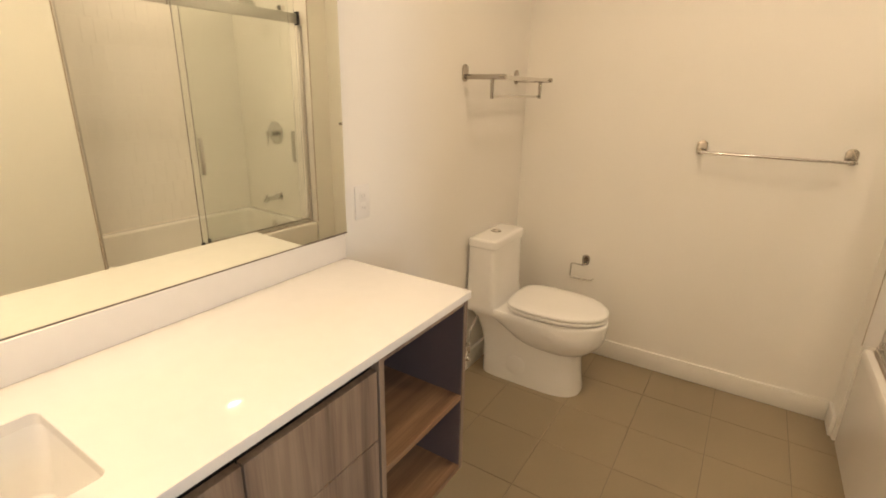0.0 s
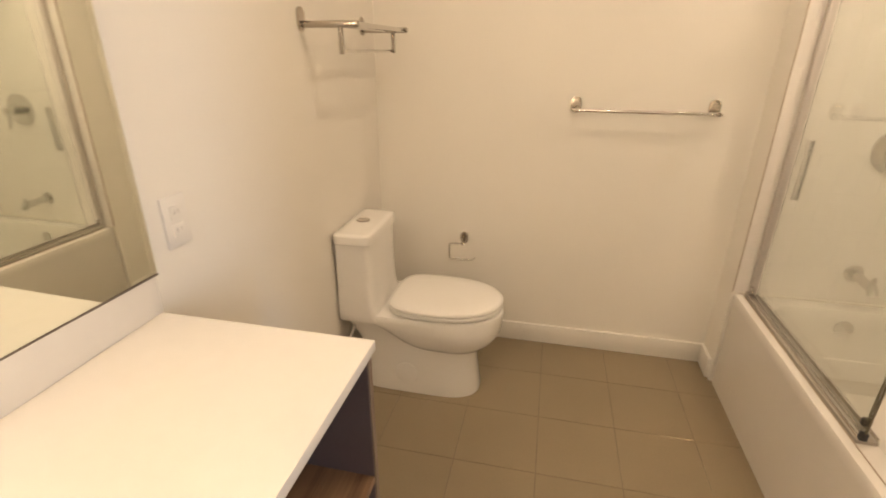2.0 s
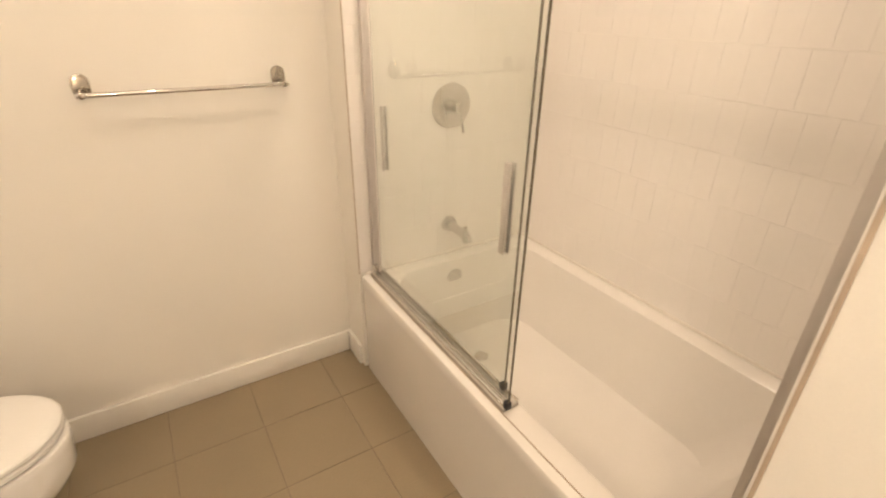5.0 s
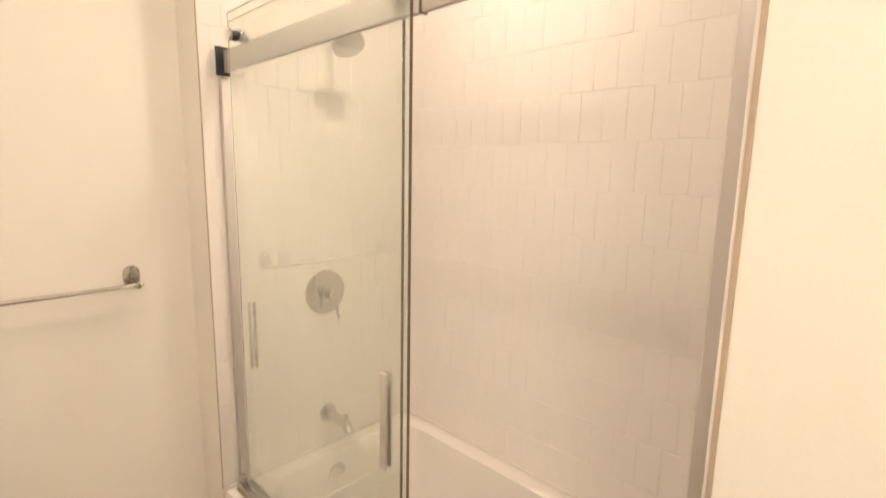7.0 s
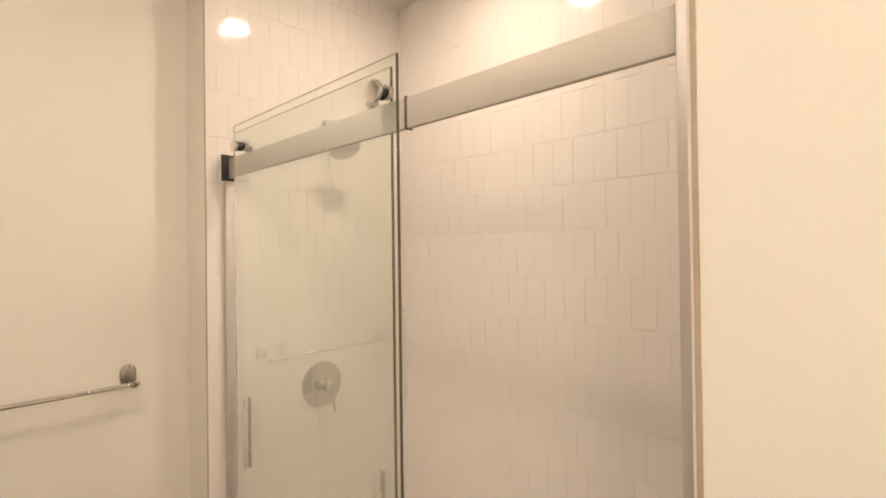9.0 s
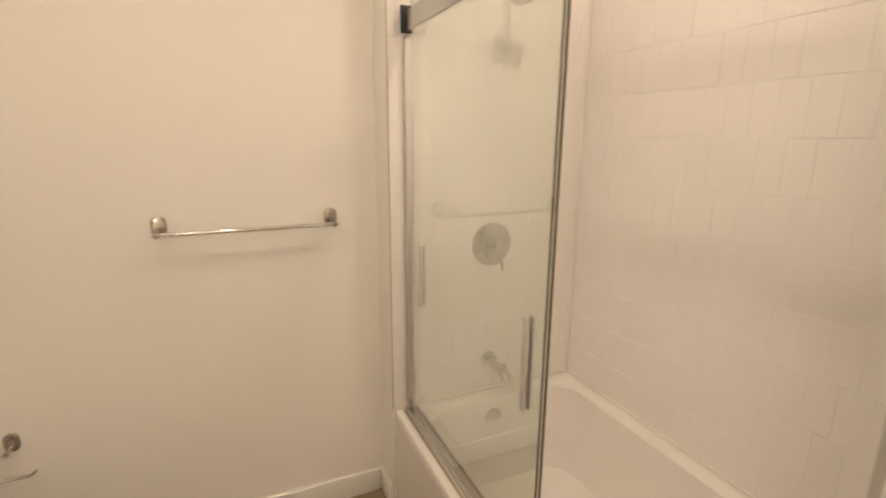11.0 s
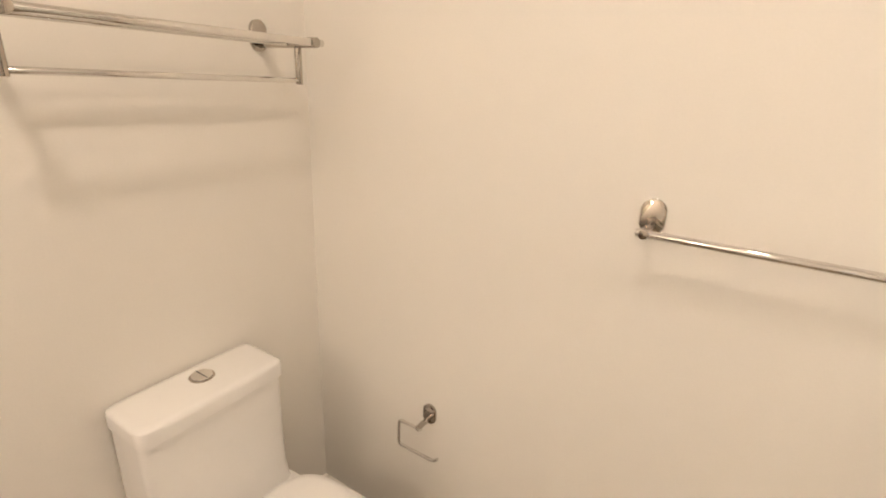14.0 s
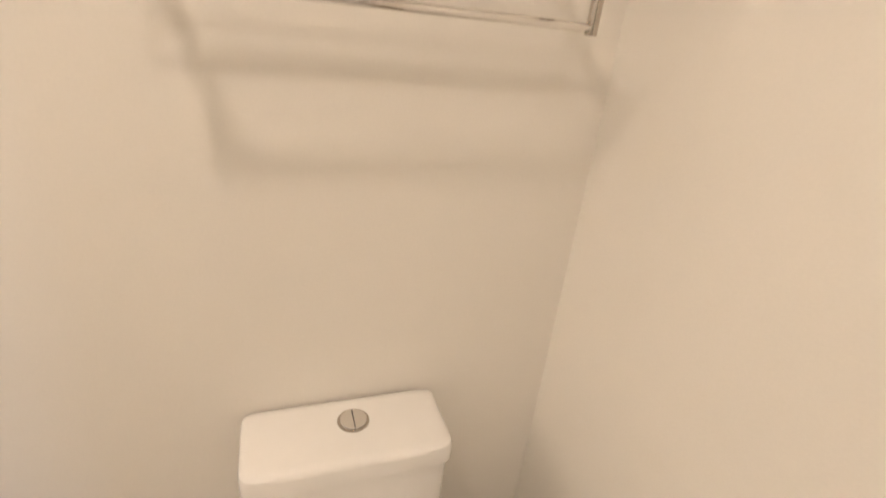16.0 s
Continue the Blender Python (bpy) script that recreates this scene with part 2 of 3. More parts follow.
def structure(name, bm, material, label, category, smooth=False):
    return tagged(part(name, bm, material, None, "", smooth), label, category, "", "structure")


wall_left = structure("wall_left", box(-0.12, 0, ROOMY - 0.12, 0.12, -0.1, CEIL + 0.1), M_WALL, "warm white painted wall behind vanity and toilet", "wall")
wall_back = structure("wall_back", box(0.0, TUBX, 0.0, 0.12, -0.1, CEIL + 0.1), M_WALL, "warm white painted wall with towel bar", "wall")
wall_jog = structure("wall_end", box(TUBX, TUBB + 0.12, ENDY + 0.010, 0.12, -0.1, CEIL + 0.1, 0.0), M_WALL, "painted end wall of the bathtub alcove", "wall")
wall_tub = structure("wall_tub", box(TUBB + 0.0014, TUBB + 0.12, NEARY - 0.0, ENDY + 0.010, -0.1, CEIL + 0.1), M_TGROUT, "long alcove wall behind the bathtub", "wall")
DY0, DY1, DH, WX = -3.06, -2.26, 2.05, TUBX + 0.12     # the doorway in the right wall
wall_near_end = structure("wall_alcove", box(WX + 0.001, TUBB + 0.12, NEARY - 0.13, NEARY - 0.0001, -0.1, CEIL + 0.1), M_WALL, "painted near end wall of the bathtub alcove", "wall")
wb = box(TUBX, WX, DY1, NEARY, -0.1, CEIL + 0.1)
wb = box(TUBX, WX, ROOMY - 0.12, DY0, -0.1, CEIL + 0.1, bm=wb)
wb = box(TUBX, WX, DY0, DY1, DH, CEIL + 0.1, bm=wb)
wall_right = structure("wall_right", wb, M_WALL, "warm white painted wall beside the bathtub", "wall")
structure("wall_near", box(0.0, TUBX, ROOMY - 0.12, ROOMY, -0.1, CEIL + 0.1), M_WALL, "warm white painted wall behind the walk", "wall")
hb = box(3.60, 3.72, -4.30, NEARY - 0.13, -0.1, CEIL + 0.1)
hb = box(WX, 3.60, -4.42, -4.30, -0.1, CEIL + 0.1, bm=hb)
hb = box(TUBB + 0.12, 3.60, NEARY - 0.13, NEARY - 0.010, -0.1, CEIL + 0.1, bm=hb)
hb = box(WX - 0.12, WX, -4.42, ROOMY - 0.12, -0.1, CEIL + 0.1, bm=hb)
hb = box(WX, 3.72, -4.42, NEARY - 0.131, CEIL, CEIL + 0.12, bm=hb)
structure("floor_hall", box(TUBB + 0.1001, 3.72, -4.42, NEARY - 0.131, -0.12, -0.001, bm=box(-0.1, TUBB + 0.1, -4.42, ROOMY - 1.0001, -0.12, -0.001)), M_GROUT, "plain floor of the next room", "floor")
structure("wall_hall", hb, M_WALL, "plain painted walls of the next room", "wall")
structure("ceiling", box(0, TUBB + 0.02, ROOMY, 0, CEIL, CEIL + 0.12), M_CEIL, "flat off-white painted ceiling", "ceiling")

# baseboards with a small eased top edge
def baseboard(name, x0, x1, y0, y1):
    structure(name, box(x0, x1, y0, y1, 0.0, 0.104, 0.003), M_TRIM, "white painted flat baseboard", "baseboard", True)


baseboard("baseboard_back", 0.0145, TUBX - 0.0145, -0.014, 0.0)
baseboard("baseboard_left", 0.0, 0.014, -1.48, 0.0)
baseboard("baseboard_return", TUBX - 0.014, TUBX, ENDY + 0.034, 0.0)
baseboard("baseboard_right", TUBX - 0.014, TUBX, DY1 + 0.081, NEARY - 0.02)
for nm, y0, y1, z0, z1 in (("trim_far", DY1, DY1 + 0.08, 0, DH + 0.08), ("trim_near", DY0 - 0.08, DY0, 0, DH + 0.08), ("trim_head", DY0 + 0.0005, DY1 - 0.0005, DH, DH + 0.08)):
    structure(nm, box(TUBX - 0.012, TUBX, y0, y1, z0, z1, 0.002), M_TRIM, "white painted door casing", "trim", True)

# ---------------------------------------------------------------- recessed lamps
for lx, ly, watts, wide in LAMPS:
    lamp = thing("recessed_light", "white round recessed ceiling light, switched on", "ceiling light", (lx, ly, CEIL), "recessed ceiling lights")
    one = bmesh.new()
    hw = wide / 2
    prof = [(hw, -0.0035), (hw + 0.004, -0.009), (hw + 0.023, -0.007), (hw + 0.026, -0.001), (hw, -0.001)]
    rings = [[(r * math.cos(math.tau * k / 40), r * math.sin(math.tau * k / 40), z) for k in range(40)] for r, z in prof]
    part("trim_ring", loft(rings + rings[:1], cap=False), M_TRIM, lamp)
    part("diffuser", rod((0, 0, -0.0055), (0, 0, -0.0015), hw - 0.0005, 40), M_LAMP, lamp, "glowing warm diffuser")

# ---------------------------------------------------------------- mirror
mir = thing("wall_mirror", "large frameless wall mirror above the vanity backsplash", "mirror", (0.0095, -2.113, 0.998))
mir.rotation_euler = (0, radians(0.32), radians(-0.72))
part("mirror_glass", box(0.0, 0.005, -0.637, 0.637, 0.0, 1.12, 0.0008, 1), M_MIRROR, mir, "", False)
part("edge_channel", box(-0.002, 0.0065, -0.637, 0.637, -0.0045, -0.0006, 0.0005, 1), M_GASKET, mir, "thin dark lower edge")
part("backing", box(-0.003, -0.0005, -0.630, 0.634, 0.002, 1.118), M_GASKET, mir, "dark mirror backing")

# ---------------------------------------------------------------- light above the mirror
van = thing("vanity_light", "lit frosted tube light on a chrome plate above the mirror", "wall light", (0, -2.62, 2.22))
part("backplate", box(0.0, 0.018, -0.15, 0.15, -0.045, 0.045, 0.004), M_CHROME, van)
for y in (-0.10, 0.10):
    part("bracket", rod((0.018, y, 0), (0.062, y, 0), 0.009, 16), M_CHROME, van)
part("tube", rod((0.105, -0.25, 0), (0.105, 0.25, 0), 0.042, 32, 0.006), M_TUBE, van, "glowing frosted glass tube")
for s in (-1, 1):
    part("end_cap", rod((0.105, s * 0.2505, 0), (0.105, s * 0.268, 0), 0.044, 32, 0.003), M_CHROME, van)

# ---------------------------------------------------------------- vanity
VY0, VY1, CT = -3.20, -1.487, 0.907
ctop = thing("vanity_countertop", "white quartz countertop with an undermount sink cutout", "countertop", (0, 0, CT))
SX0, SX1, SY0, SY1 = 0.152, 0.414, -2.86, -2.397


def slab_with_hole(x0, x1, y0, y1, hx0, hx1, hy0, hy1, z0, z1, r=0.016):
    """A worktop slab with a rounded rectangular cutout."""
    one = bmesh.new()
    inner, outer = [], []
    for cx, cy, a0 in ((hx1 - r, hy1 - r, 0), (hx0 + r, hy1 - r, 90), (hx0 + r, hy0 + r, 180), (hx1 - r, hy0 + r, 270)):
        for i in range(7):
            a = radians(a0 + 15 * i)
            inner.append((cx + r * math.cos(a), cy + r * math.sin(a)))
    corner = [(x1, y1), (x0, y1), (x0, y0), (x1, y0)]
    n = 7
    for lvl in (z0, z1):
        iv = [one.verts.new((x, y, lvl)) for x, y in inner]
        ov = [one.verts.new((x, y, lvl)) for x, y in corner]
        for c in range(4):
            seg = iv[c * n:(c + 1) * n]
            for a, b in zip(seg, seg[1:]):
                one.faces.new((a, b, ov[c]))
            one.faces.new((seg[-1], iv[((c + 1) * n) % len(iv)], ov[(c + 1) % 4], ov[c]))
        outer.append((iv, ov))
    (i0, o0), (i1, o1) = outer
    for k in range(len(i0)):
        one.faces.new((i0[k], i0[(k + 1) % len(i0)], i1[(k + 1) % len(i0)], i1[k]))
    for k in range(4):
        one.faces.new((o0[k], o0[(k + 1) % 4], o1[(k + 1) % 4], o1[k]))
    rim = [e for e in one.edges if all(v in o1 for v in e.verts)]
    rim += [e for e in one.edges if e.verts[0] in o0 + o1 and e.verts[1] in o0 + o1 and e not in rim and abs(e.verts[0].co.z - e.verts[1].co.z) > 0.01]
    bmesh.ops.bevel(one, geom=rim, offset=0.0015, segments=2, affect="EDGES", profile=0.5)
    return one


part("slab", slab_with_hole(0.0, 0.515, VY0, VY1, SX0, SX1, SY0, SY1, -0.022, 0.0), M_QUARTZ, ctop)
part("backsplash", box(0.0, 0.022, VY0, VY1 + 0.004, 0.0005, 0.088, 0.0012), M_QUARTZ, ctop, "low white quartz backsplash")

sink = thing("undermount_sink", "white rectangular ceramic sink under the countertop", "sink", (0, 0, CT - 0.022))
def rrect(x0, x1, y0, y1, r, z, n=6):
    out = []
    for cx, cy, a0 in ((x1 - r, y1 - r, 0), (x0 + r, y1 - r, 90), (x0 + r, y0 + r, 180), (x1 - r, y0 + r, 270)):
        for i in range(n + 1):
            a = radians(a0 + 90 * i / n)
            out.append((cx + r * math.cos(a), cy + r * math.sin(a), z))
    return out


rings = [rrect(SX0 - 0.02, SX1 + 0.02, SY0 - 0.02, SY1 + 0.02, 0.04, -0.16), rrect(SX0 - 0.02, SX1 + 0.02, SY0 - 0.02, SY1 + 0.02, 0.04, -0.0005),
         rrect(SX0 - 0.004, SX1 + 0.004, SY0 - 0.004, SY1 + 0.004, 0.03, -0.0005), rrect(SX0 + 0.004, SX1 - 0.004, SY0 + 0.004, SY1 - 0.004, 0.03, -0.06),
         rrect(SX0 + 0.016, SX1 - 0.016, SY0 + 0.016, SY1 - 0.016, 0.04, -0.125), rrect(SX0 + 0.05, SX1 - 0.05, SY0 + 0.05, SY1 - 0.05, 0.05, -0.14)]
part("basin", loft(rings), M_CERAMIC, sink)
part("drain", rod((0.262, -2.62, -0.1395), (0.262, -2.62, -0.136), 0.022, 28, 0.001), M_CHROME, sink, "chrome drain ring")
fau = thing("basin_faucet", "chrome single-lever basin faucet", "faucet", (0.075, -2.62, CT))
part("body", rod((0, 0, 0), (0, 0, 0.13), 0.021, 28, 0.003), M_CHROME, fau)
part("spout", tube(rounded([(0.0, 0, 0.10), (0.13, 0, 0.115), (0.14, 0, 0.085)], 0.02), 0.012, 16), M_CHROME, fau)
part("lever", tube([(0, 0, 0.13), (0.0, 0, 0.15), (0.05, 0, 0.165)], 0.006, 12), M_CHROME, fau)

CX, CB, CTOPZ = 0.508, 0.283, CT - 0.0225     # cabinet front, underside, top
cab = thing("open_shelf_unit", "wall-hung open shelf unit in grey-brown oak veneer", "cabinet", (0, 0, CB))
H = CTOPZ - CB
UY0, UY1 = -1.894, -1.494
part("side_panel", box(0.0, CX, UY1 - 0.018, UY1, 0, H, 0.0008, 1), M_WOOD, cab)
part("side_panel", box(0.0, CX, UY0, UY0 + 0.018, 0, H, 0.0008, 1), M_WOOD, cab)
part("top_panel", box(0.001, CX - 0.002, UY0 + 0.0185, UY1 - 0.0185, H - 0.018, H, 0.0008, 1), M_WOOD, cab)
part("bottom_panel", box(0.001, CX, UY0 + 0.0185, UY1 - 0.0185, 0, 0.018, 0.0008, 1), M_WOOD_IN, cab)
part("shelf", box(0.013, CX - 0.002, UY0 + 0.0185, UY1 - 0.0185, 0.264, 0.283, 0.0008, 1), M_WOOD_IN, cab, "warm brown oak shelf")
part("back_panel", box(0.0015, 0.012, UY0 + 0.0185, UY1 - 0.0185, 0.0185, H - 0.0185), M_CARCASE, cab)
for sy, s in ((UY1 - 0.0182, -1), (UY0 + 0.0182, 1)):
    part("lining", box(0.013, CX - 0.003, min(sy, sy + s * 0.002), max(sy, sy + s * 0.002), 0.0185, H - 0.0185), M_CARCASE, cab, "dark inner lining")

dru = thing("drawer_unit", "wall-hung vanity cabinet with grey-brown oak drawer fronts", "cabinet", (0, 0, CB))
part("body", box(0.0, CX - 0.022, VY0 + 0.01, UY0 - 0.001, 0, H - 0.20, 0.001, 1), M_CARCASE, dru)
# near-black sheet behind the drawer tops, shade of the gap put into its colour
part("recess_channel", box(CX - 0.045, CX - 0.03, VY0 + 0.01, UY0 - 0.001, H - 0.19, H), M_BLACK, dru, "finger channel under the countertop, its shade painted near-black")
ys = [UY0 - 0.004, -2.245, -2.60, -2.955, VY0 + 0.01]
for a, b in zip(ys, ys[1:]):
    if a - b > 0.3:
        part("drawer_front", box(CX - 0.0215, CX - 0.002, b + 0.002, a - 0.002, 0.386, H - 0.032, 0.001, 1), M_WOOD, dru)
        part("drawer_front", box(CX - 0.0215, CX - 0.002, b + 0.002, a - 0.002, 0.002, 0.382, 0.001, 1), M_WOOD, dru)
    else:
        part("filler_panel", box(CX - 0.0215, CX - 0.002, b + 0.002, a - 0.002, 0.002, H - 0.032, 0.001, 1), M_WOOD, dru)

# outlet with rocker on the wall by the mirror
out = thing("wall_outlet", "white double wall outlet with cover plate", "outlet", (0, -1.374, 1.080))
part("cover_plate", box(0, 0.006, -0.037, 0.037, -0.06, 0.06, 0.0025), M_PLASTIC, out)
for z in (-0.021, 0.021):
    sock = part("socket", box(0.006, 0.0085, -0.017, 0.017, z - 0.016, z + 0.016, 0.001), M_PLASTIC, out)
    for y in (-0.006, 0.006):
        part("slot", box(0.0084, 0.0088, y - 0.001, y + 0.001, z - 0.004, z + 0.006), M_SLOT, sock)

# ---------------------------------------------------------------- toilet
TY = -0.435
toi = thing("toilet", "white one-piece skirted toilet with closed lid", "toilet", (0, TY, 0))
base = []
for z, x0, x1, half, fr in ((0.0, 0.080, 0.600, 0.122, 2.6), (0.012, 0.077, 0.602, 0.124, 2.6), (0.10, 0.077, 0.588, 0.121, 2.5), (0.18, 0.073, 0.582, 0.119, 2.4), (0.24, 0.063, 0.588, 0.121, 2.3), (0.29, 0.042, 0.598, 0.130, 2.2), (0.325, 0.020, 0.605, 0.143, 2.2), (0.35, 0.010, 0.61, 0.155, 2.2), (0.37, 0.007, 0.62, 0.164, 2.2), (0.385, 0.005, 0.62, 0.169, 2.2)):
    base.append(super_ring(x0, x1, 0, half, z, 56, 7.0, fr, 0.62))
part("pedestal", loft(base), M_CERAMIC, toi, "skirted pedestal")
bowl = []
for z, x0, x1, half in ((0.215, 0.34, 0.590, 0.085), (0.235, 0.30, 0.622, 0.120), (0.27, 0.25, 0.658, 0.147), (0.31, 0.20, 0.682, 0.164), (0.35, 0.13, 0.685, 0.172), (0.382, 0.02, 0.689, 0.175), (0.402, 0.010, 0.689, 0.175), (0.4095, 0.014, 0.684, 0.171)):
    bowl.append(super_ring(x0, x1, 0, half, z, 56, 5.0, 2.15, 0.52))
part("bowl", loft(bowl), M_CERAMIC, toi)
tank = []
for z, x0, x1, half in ((0.372, 0.004, 0.195, 0.166), (0.385, 0.003, 0.190, 0.171), (0.405, 0.003, 0.180, 0.172), (0.425, 0.003, 0.170, 0.172), (0.46, 0.004, 0.163, 0.172), (0.52, 0.006, 0.160, 0.172), (0.60, 0.008, 0.158, 0.172), (0.68, 0.009, 0.157, 0.173), (0.722, 0.010, 0.157, 0.173)):
    tank.append(super_ring(x0, x1, -0.008, half - 0.001, z, 64, 12.0, 9.0, 0.5))
part("tank", loft(tank), M_CERAMIC, toi)
lidr = []
for z, g in ((0.7235, 0.004), (0.727, 0.0), (0.757, 0.0), (0.763, 0.002), (0.767, 0.008), (0.7685, 0.02)):
    lidr.append(super_ring(0.008 + g, 0.166 - g, -0.008, 0.177 - g, z, 64, 12.0, 9.0, 0.5))
part("tank_lid", loft(lidr), M_CERAMIC, toi)
part("button_ring", rod((0.071, 0.0045, 0.7675), (0.071, 0.0045, 0.7695), 0.0285, 36, 0.0008), M_NICKEL, toi, "dark chrome ring round the flush button")
btn = part("flush_button", rod((0.071, 0.0045, 0.768), (0.071, 0.0045, 0.774), 0.024, 32, 0.002), M_CHROME, toi, "round chrome dual flush button")
part("button_split", box(0.049, 0.093, 0.0035, 0.0055, 0.7738, 0.7745), M_DARK, btn)


def seat_ring(g, z):
    return super_ring(0.205 + g, 0.684 - g, 0.005, 0.180 - g, z - 0.003, 60, 4.0, 2.1, 0.45)


part("seat", loft([seat_ring(0.006, 0.4185), seat_ring(0.0, 0.424), seat_ring(0.0, 0.434), seat_ring(0.004, 0.438)]), M_SEAT, toi)
part("seat_lid", loft([seat_ring(0.004, 0.4395), seat_ring(-0.001, 0.444), seat_ring(-0.001, 0.453), seat_ring(0.004, 0.459), seat_ring(0.02, 0.4625), seat_ring(0.07, 0.4645)]), M_SEAT, toi, "closed seat lid")
for y in (-0.08, 0.08):
    part("hinge", rod((0.222, y - 0.022, 0.422), (0.222, y + 0.022, 0.422), 0.011, 16, 0.002), M_SEAT, toi)
part("bolt_cap", moved(rod((0, 0, 0), (0, 0, 0.004), 0.054, 36, 0.002, bm=rod((0, 0, 0.003), (0, 0, 0.0055), 0.007, 16, 0.001)), Matrix.Translation((0.285, -0.1212, 0.105)) @ Matrix.Rotation(radians(90), 4, "X")), M_CERAMIC, toi, "round side cover cap")
for p in toi.children:
    if p.name.startswith(("pedestal", "bowl")):
        p.data.set_sharp_from_angle(angle=radians(60))

val = thing("toilet_shutoff_valve", "chrome shutoff valve with braided hose behind the toilet", "valve", (0.0, -0.650, 0.170))
part("escutcheon", rod((0.0, 0, 0), (0.008, 0, 0), 0.028, 28, 0.003), M_CHROME, val)
part("stem", rod((0.008, 0, 0), (0.052, 0, 0), 0.009, 16), M_CHROME, val)
part("valve_body", rod((0.052, 0, -0.020), (0.052, 0, 0.024), 0.014, 20, 0.002), M_CHROME, val)
part("spindle", rod((0.052, 0, -0.004), (0.060, -0.036, -0.030), 0.006, 14), M_CHROME, val)
kn = rod((0, 0, 0), (0, 0, 0.014), 0.015, 28, 0.004)
for v in kn.verts:
    v.co.x *= 1.75
part("knob", moved(kn, Matrix.Translation((0.060, -0.036, -0.030)) @ Vector((0.18, -0.80, -0.57)).to_track_quat("Z", "Y").to_matrix().to_4x4()), M_CHROME, val, "oval chrome knob")
part("hose_nut", rod((0.052, 0, 0.024), (0.052, 0, 0.044), 0.011, 6, 0.001), M_CHROME, val)
part("hose", tube(rounded([(0.052, 0, 0.044), (0.050, 0.012, 0.10), (0.058, 0.075, 0.15), (0.060, 0.105, 0.206)], 0.05), 0.006, 12), M_HOSE, val, "braided steel hose")

# ---------------------------------------------------------------- towel bar, rack, paper holder
bar = thing("towel_bar", "polished nickel straight towel bar on the wall", "towel bar", (1.196, 0, 1.225))
for s in (-1, 1):
    part("mounting_plate", moved(disc_plate(0.046, 0.068, 0.008), Matrix.Translation((s * 0.278, 0, 0))), M_NICKEL, bar)
    part("post", rod((s * 0.278, -0.008, -0.018), (s * 0.278, -0.078, -0.018), 0.009, 18, 0.001), M_NICKEL, bar)
part("rail", rod((-0.292, -0.068, -0.018), (0.294, -0.068, -0.018), 0.0075, 20, 0.001), M_CHROME, bar)

rack = thing("towel_rack", "polished nickel towel rack with a lower hanging bar", "towel rack", (0, -0.416, 1.533))
RT = Matrix.Rotation(radians(90), 4, "Z")
for s in (-1, 1):
    part("mounting_plate", moved(disc_plate(0.046, 0.072, 0.008), Matrix.Translation((0, s * 0.268, 0)) @ RT), M_NICKEL, rack)
    part("arm", rod((0.008, s * 0.268, -0.016), (0.200, s * 0.268, -0.016), 0.011, 20, 0.0015), M_NICKEL, rack)
    part("hanger", rod((0.138, s * 0.268, -0.026), (0.138, s * 0.268, -0.105), 0.0080, 16, 0.001), M_NICKEL, rack)
for x in (0.112, 0.190):
    part("top_bar", rod((x, -0.276, -0.016), (x, 0.292, -0.016), 0.0080, 18, 0.001), M_CHROME, rack)
part("hanging_bar", rod((0.138, -0.272, -0.096), (0.138, 0.272, -0.096), 0.0058, 16, 0.001), M_CHROME, rack)

tph = thing("paper_holder", "empty polished nickel toilet paper holder on the wall", "paper holder", (0.437, 0, 0.560))
part("mounting_plate", disc_plate(0.042, 0.062, 0.008), M_NICKEL, tph)
part("post", rod((0, -0.008, -0.012), (0, -0.062, -0.012), 0.008, 18, 0.001), M_NICKEL, tph)
part("hook", tube(rounded([(0.010, -0.058, -0.014), (-0.066, -0.058, -0.014), (-0.066, -0.058, -0.097), (0.052, -0.058, -0.097), (0.066, -0.058, -0.083)], 0.012), 0.0045, 12), M_CHROME, tph, "bent wire hook")

# ---------------------------------------------------------------- bathtub
RIM = 0.474
tub = thing("bathtub", "white alcove bathtub with a flat apron", "bathtub", (0, 0, 0))
X0, X1, Y0, Y1 = TUBX + 0.004, TUBB - 0.002, NEARY + 0.002, ENDY - 0.002
rings = [rrect(X0 + 0.006, X1, Y0, Y1, 0.004, 0.0), rrect(X0 + 0.003, X1, Y0, Y1, 0.004, 0.40), rrect(X0 + 0.001, X1, Y0, Y1, 0.004, 0.43), rrect(X0, X1, Y0, Y1, 0.004, RIM - 0.014), rrect(X0 + 0.004, X1 - 0.003, Y0 + 0.003, Y1 - 0.003, 0.006, RIM - 0.004),
         rrect(X0 + 0.014, X1 - 0.012, Y0 + 0.012, Y1 - 0.012, 0.010, RIM), rrect(X0 + 0.088, X1 - 0.055, Y0 + 0.075, Y1 - 0.072, 0.10, RIM - 0.001), rrect(X0 + 0.100, X1 - 0.066, Y0 + 0.086, Y1 - 0.080, 0.10, RIM - 0.010),
         rrect(X0 + 0.112, X1 - 0.076, Y0 + 0.11, Y1 - 0.088, 0.11, RIM - 0.07), rrect(X0 + 0.135, X1 - 0.10, Y0 + 0.21, Y1 - 0.11, 0.12, RIM - 0.26), rrect(X0 + 0.16, X1 - 0.125, Y0 + 0.27, Y1 - 0.14, 0.12, RIM - 0.345), rrect(X0 + 0.21, X1 - 0.175, Y0 + 0.34, Y1 - 0.20, 0.11, RIM - 0.37)]
part("shell", loft(rings), M_TUB, tub)
part("overflow_plate", moved(rod((0, 0, 0), (0, 0, 0.010), 0.036, 32, 0.003), Matrix.Translation((2.06, Y1 - 0.082, 0.399)) @ Matrix.Rotation(radians(94), 4, "X")), M_CHROME, tub, "round chrome overflow plate")
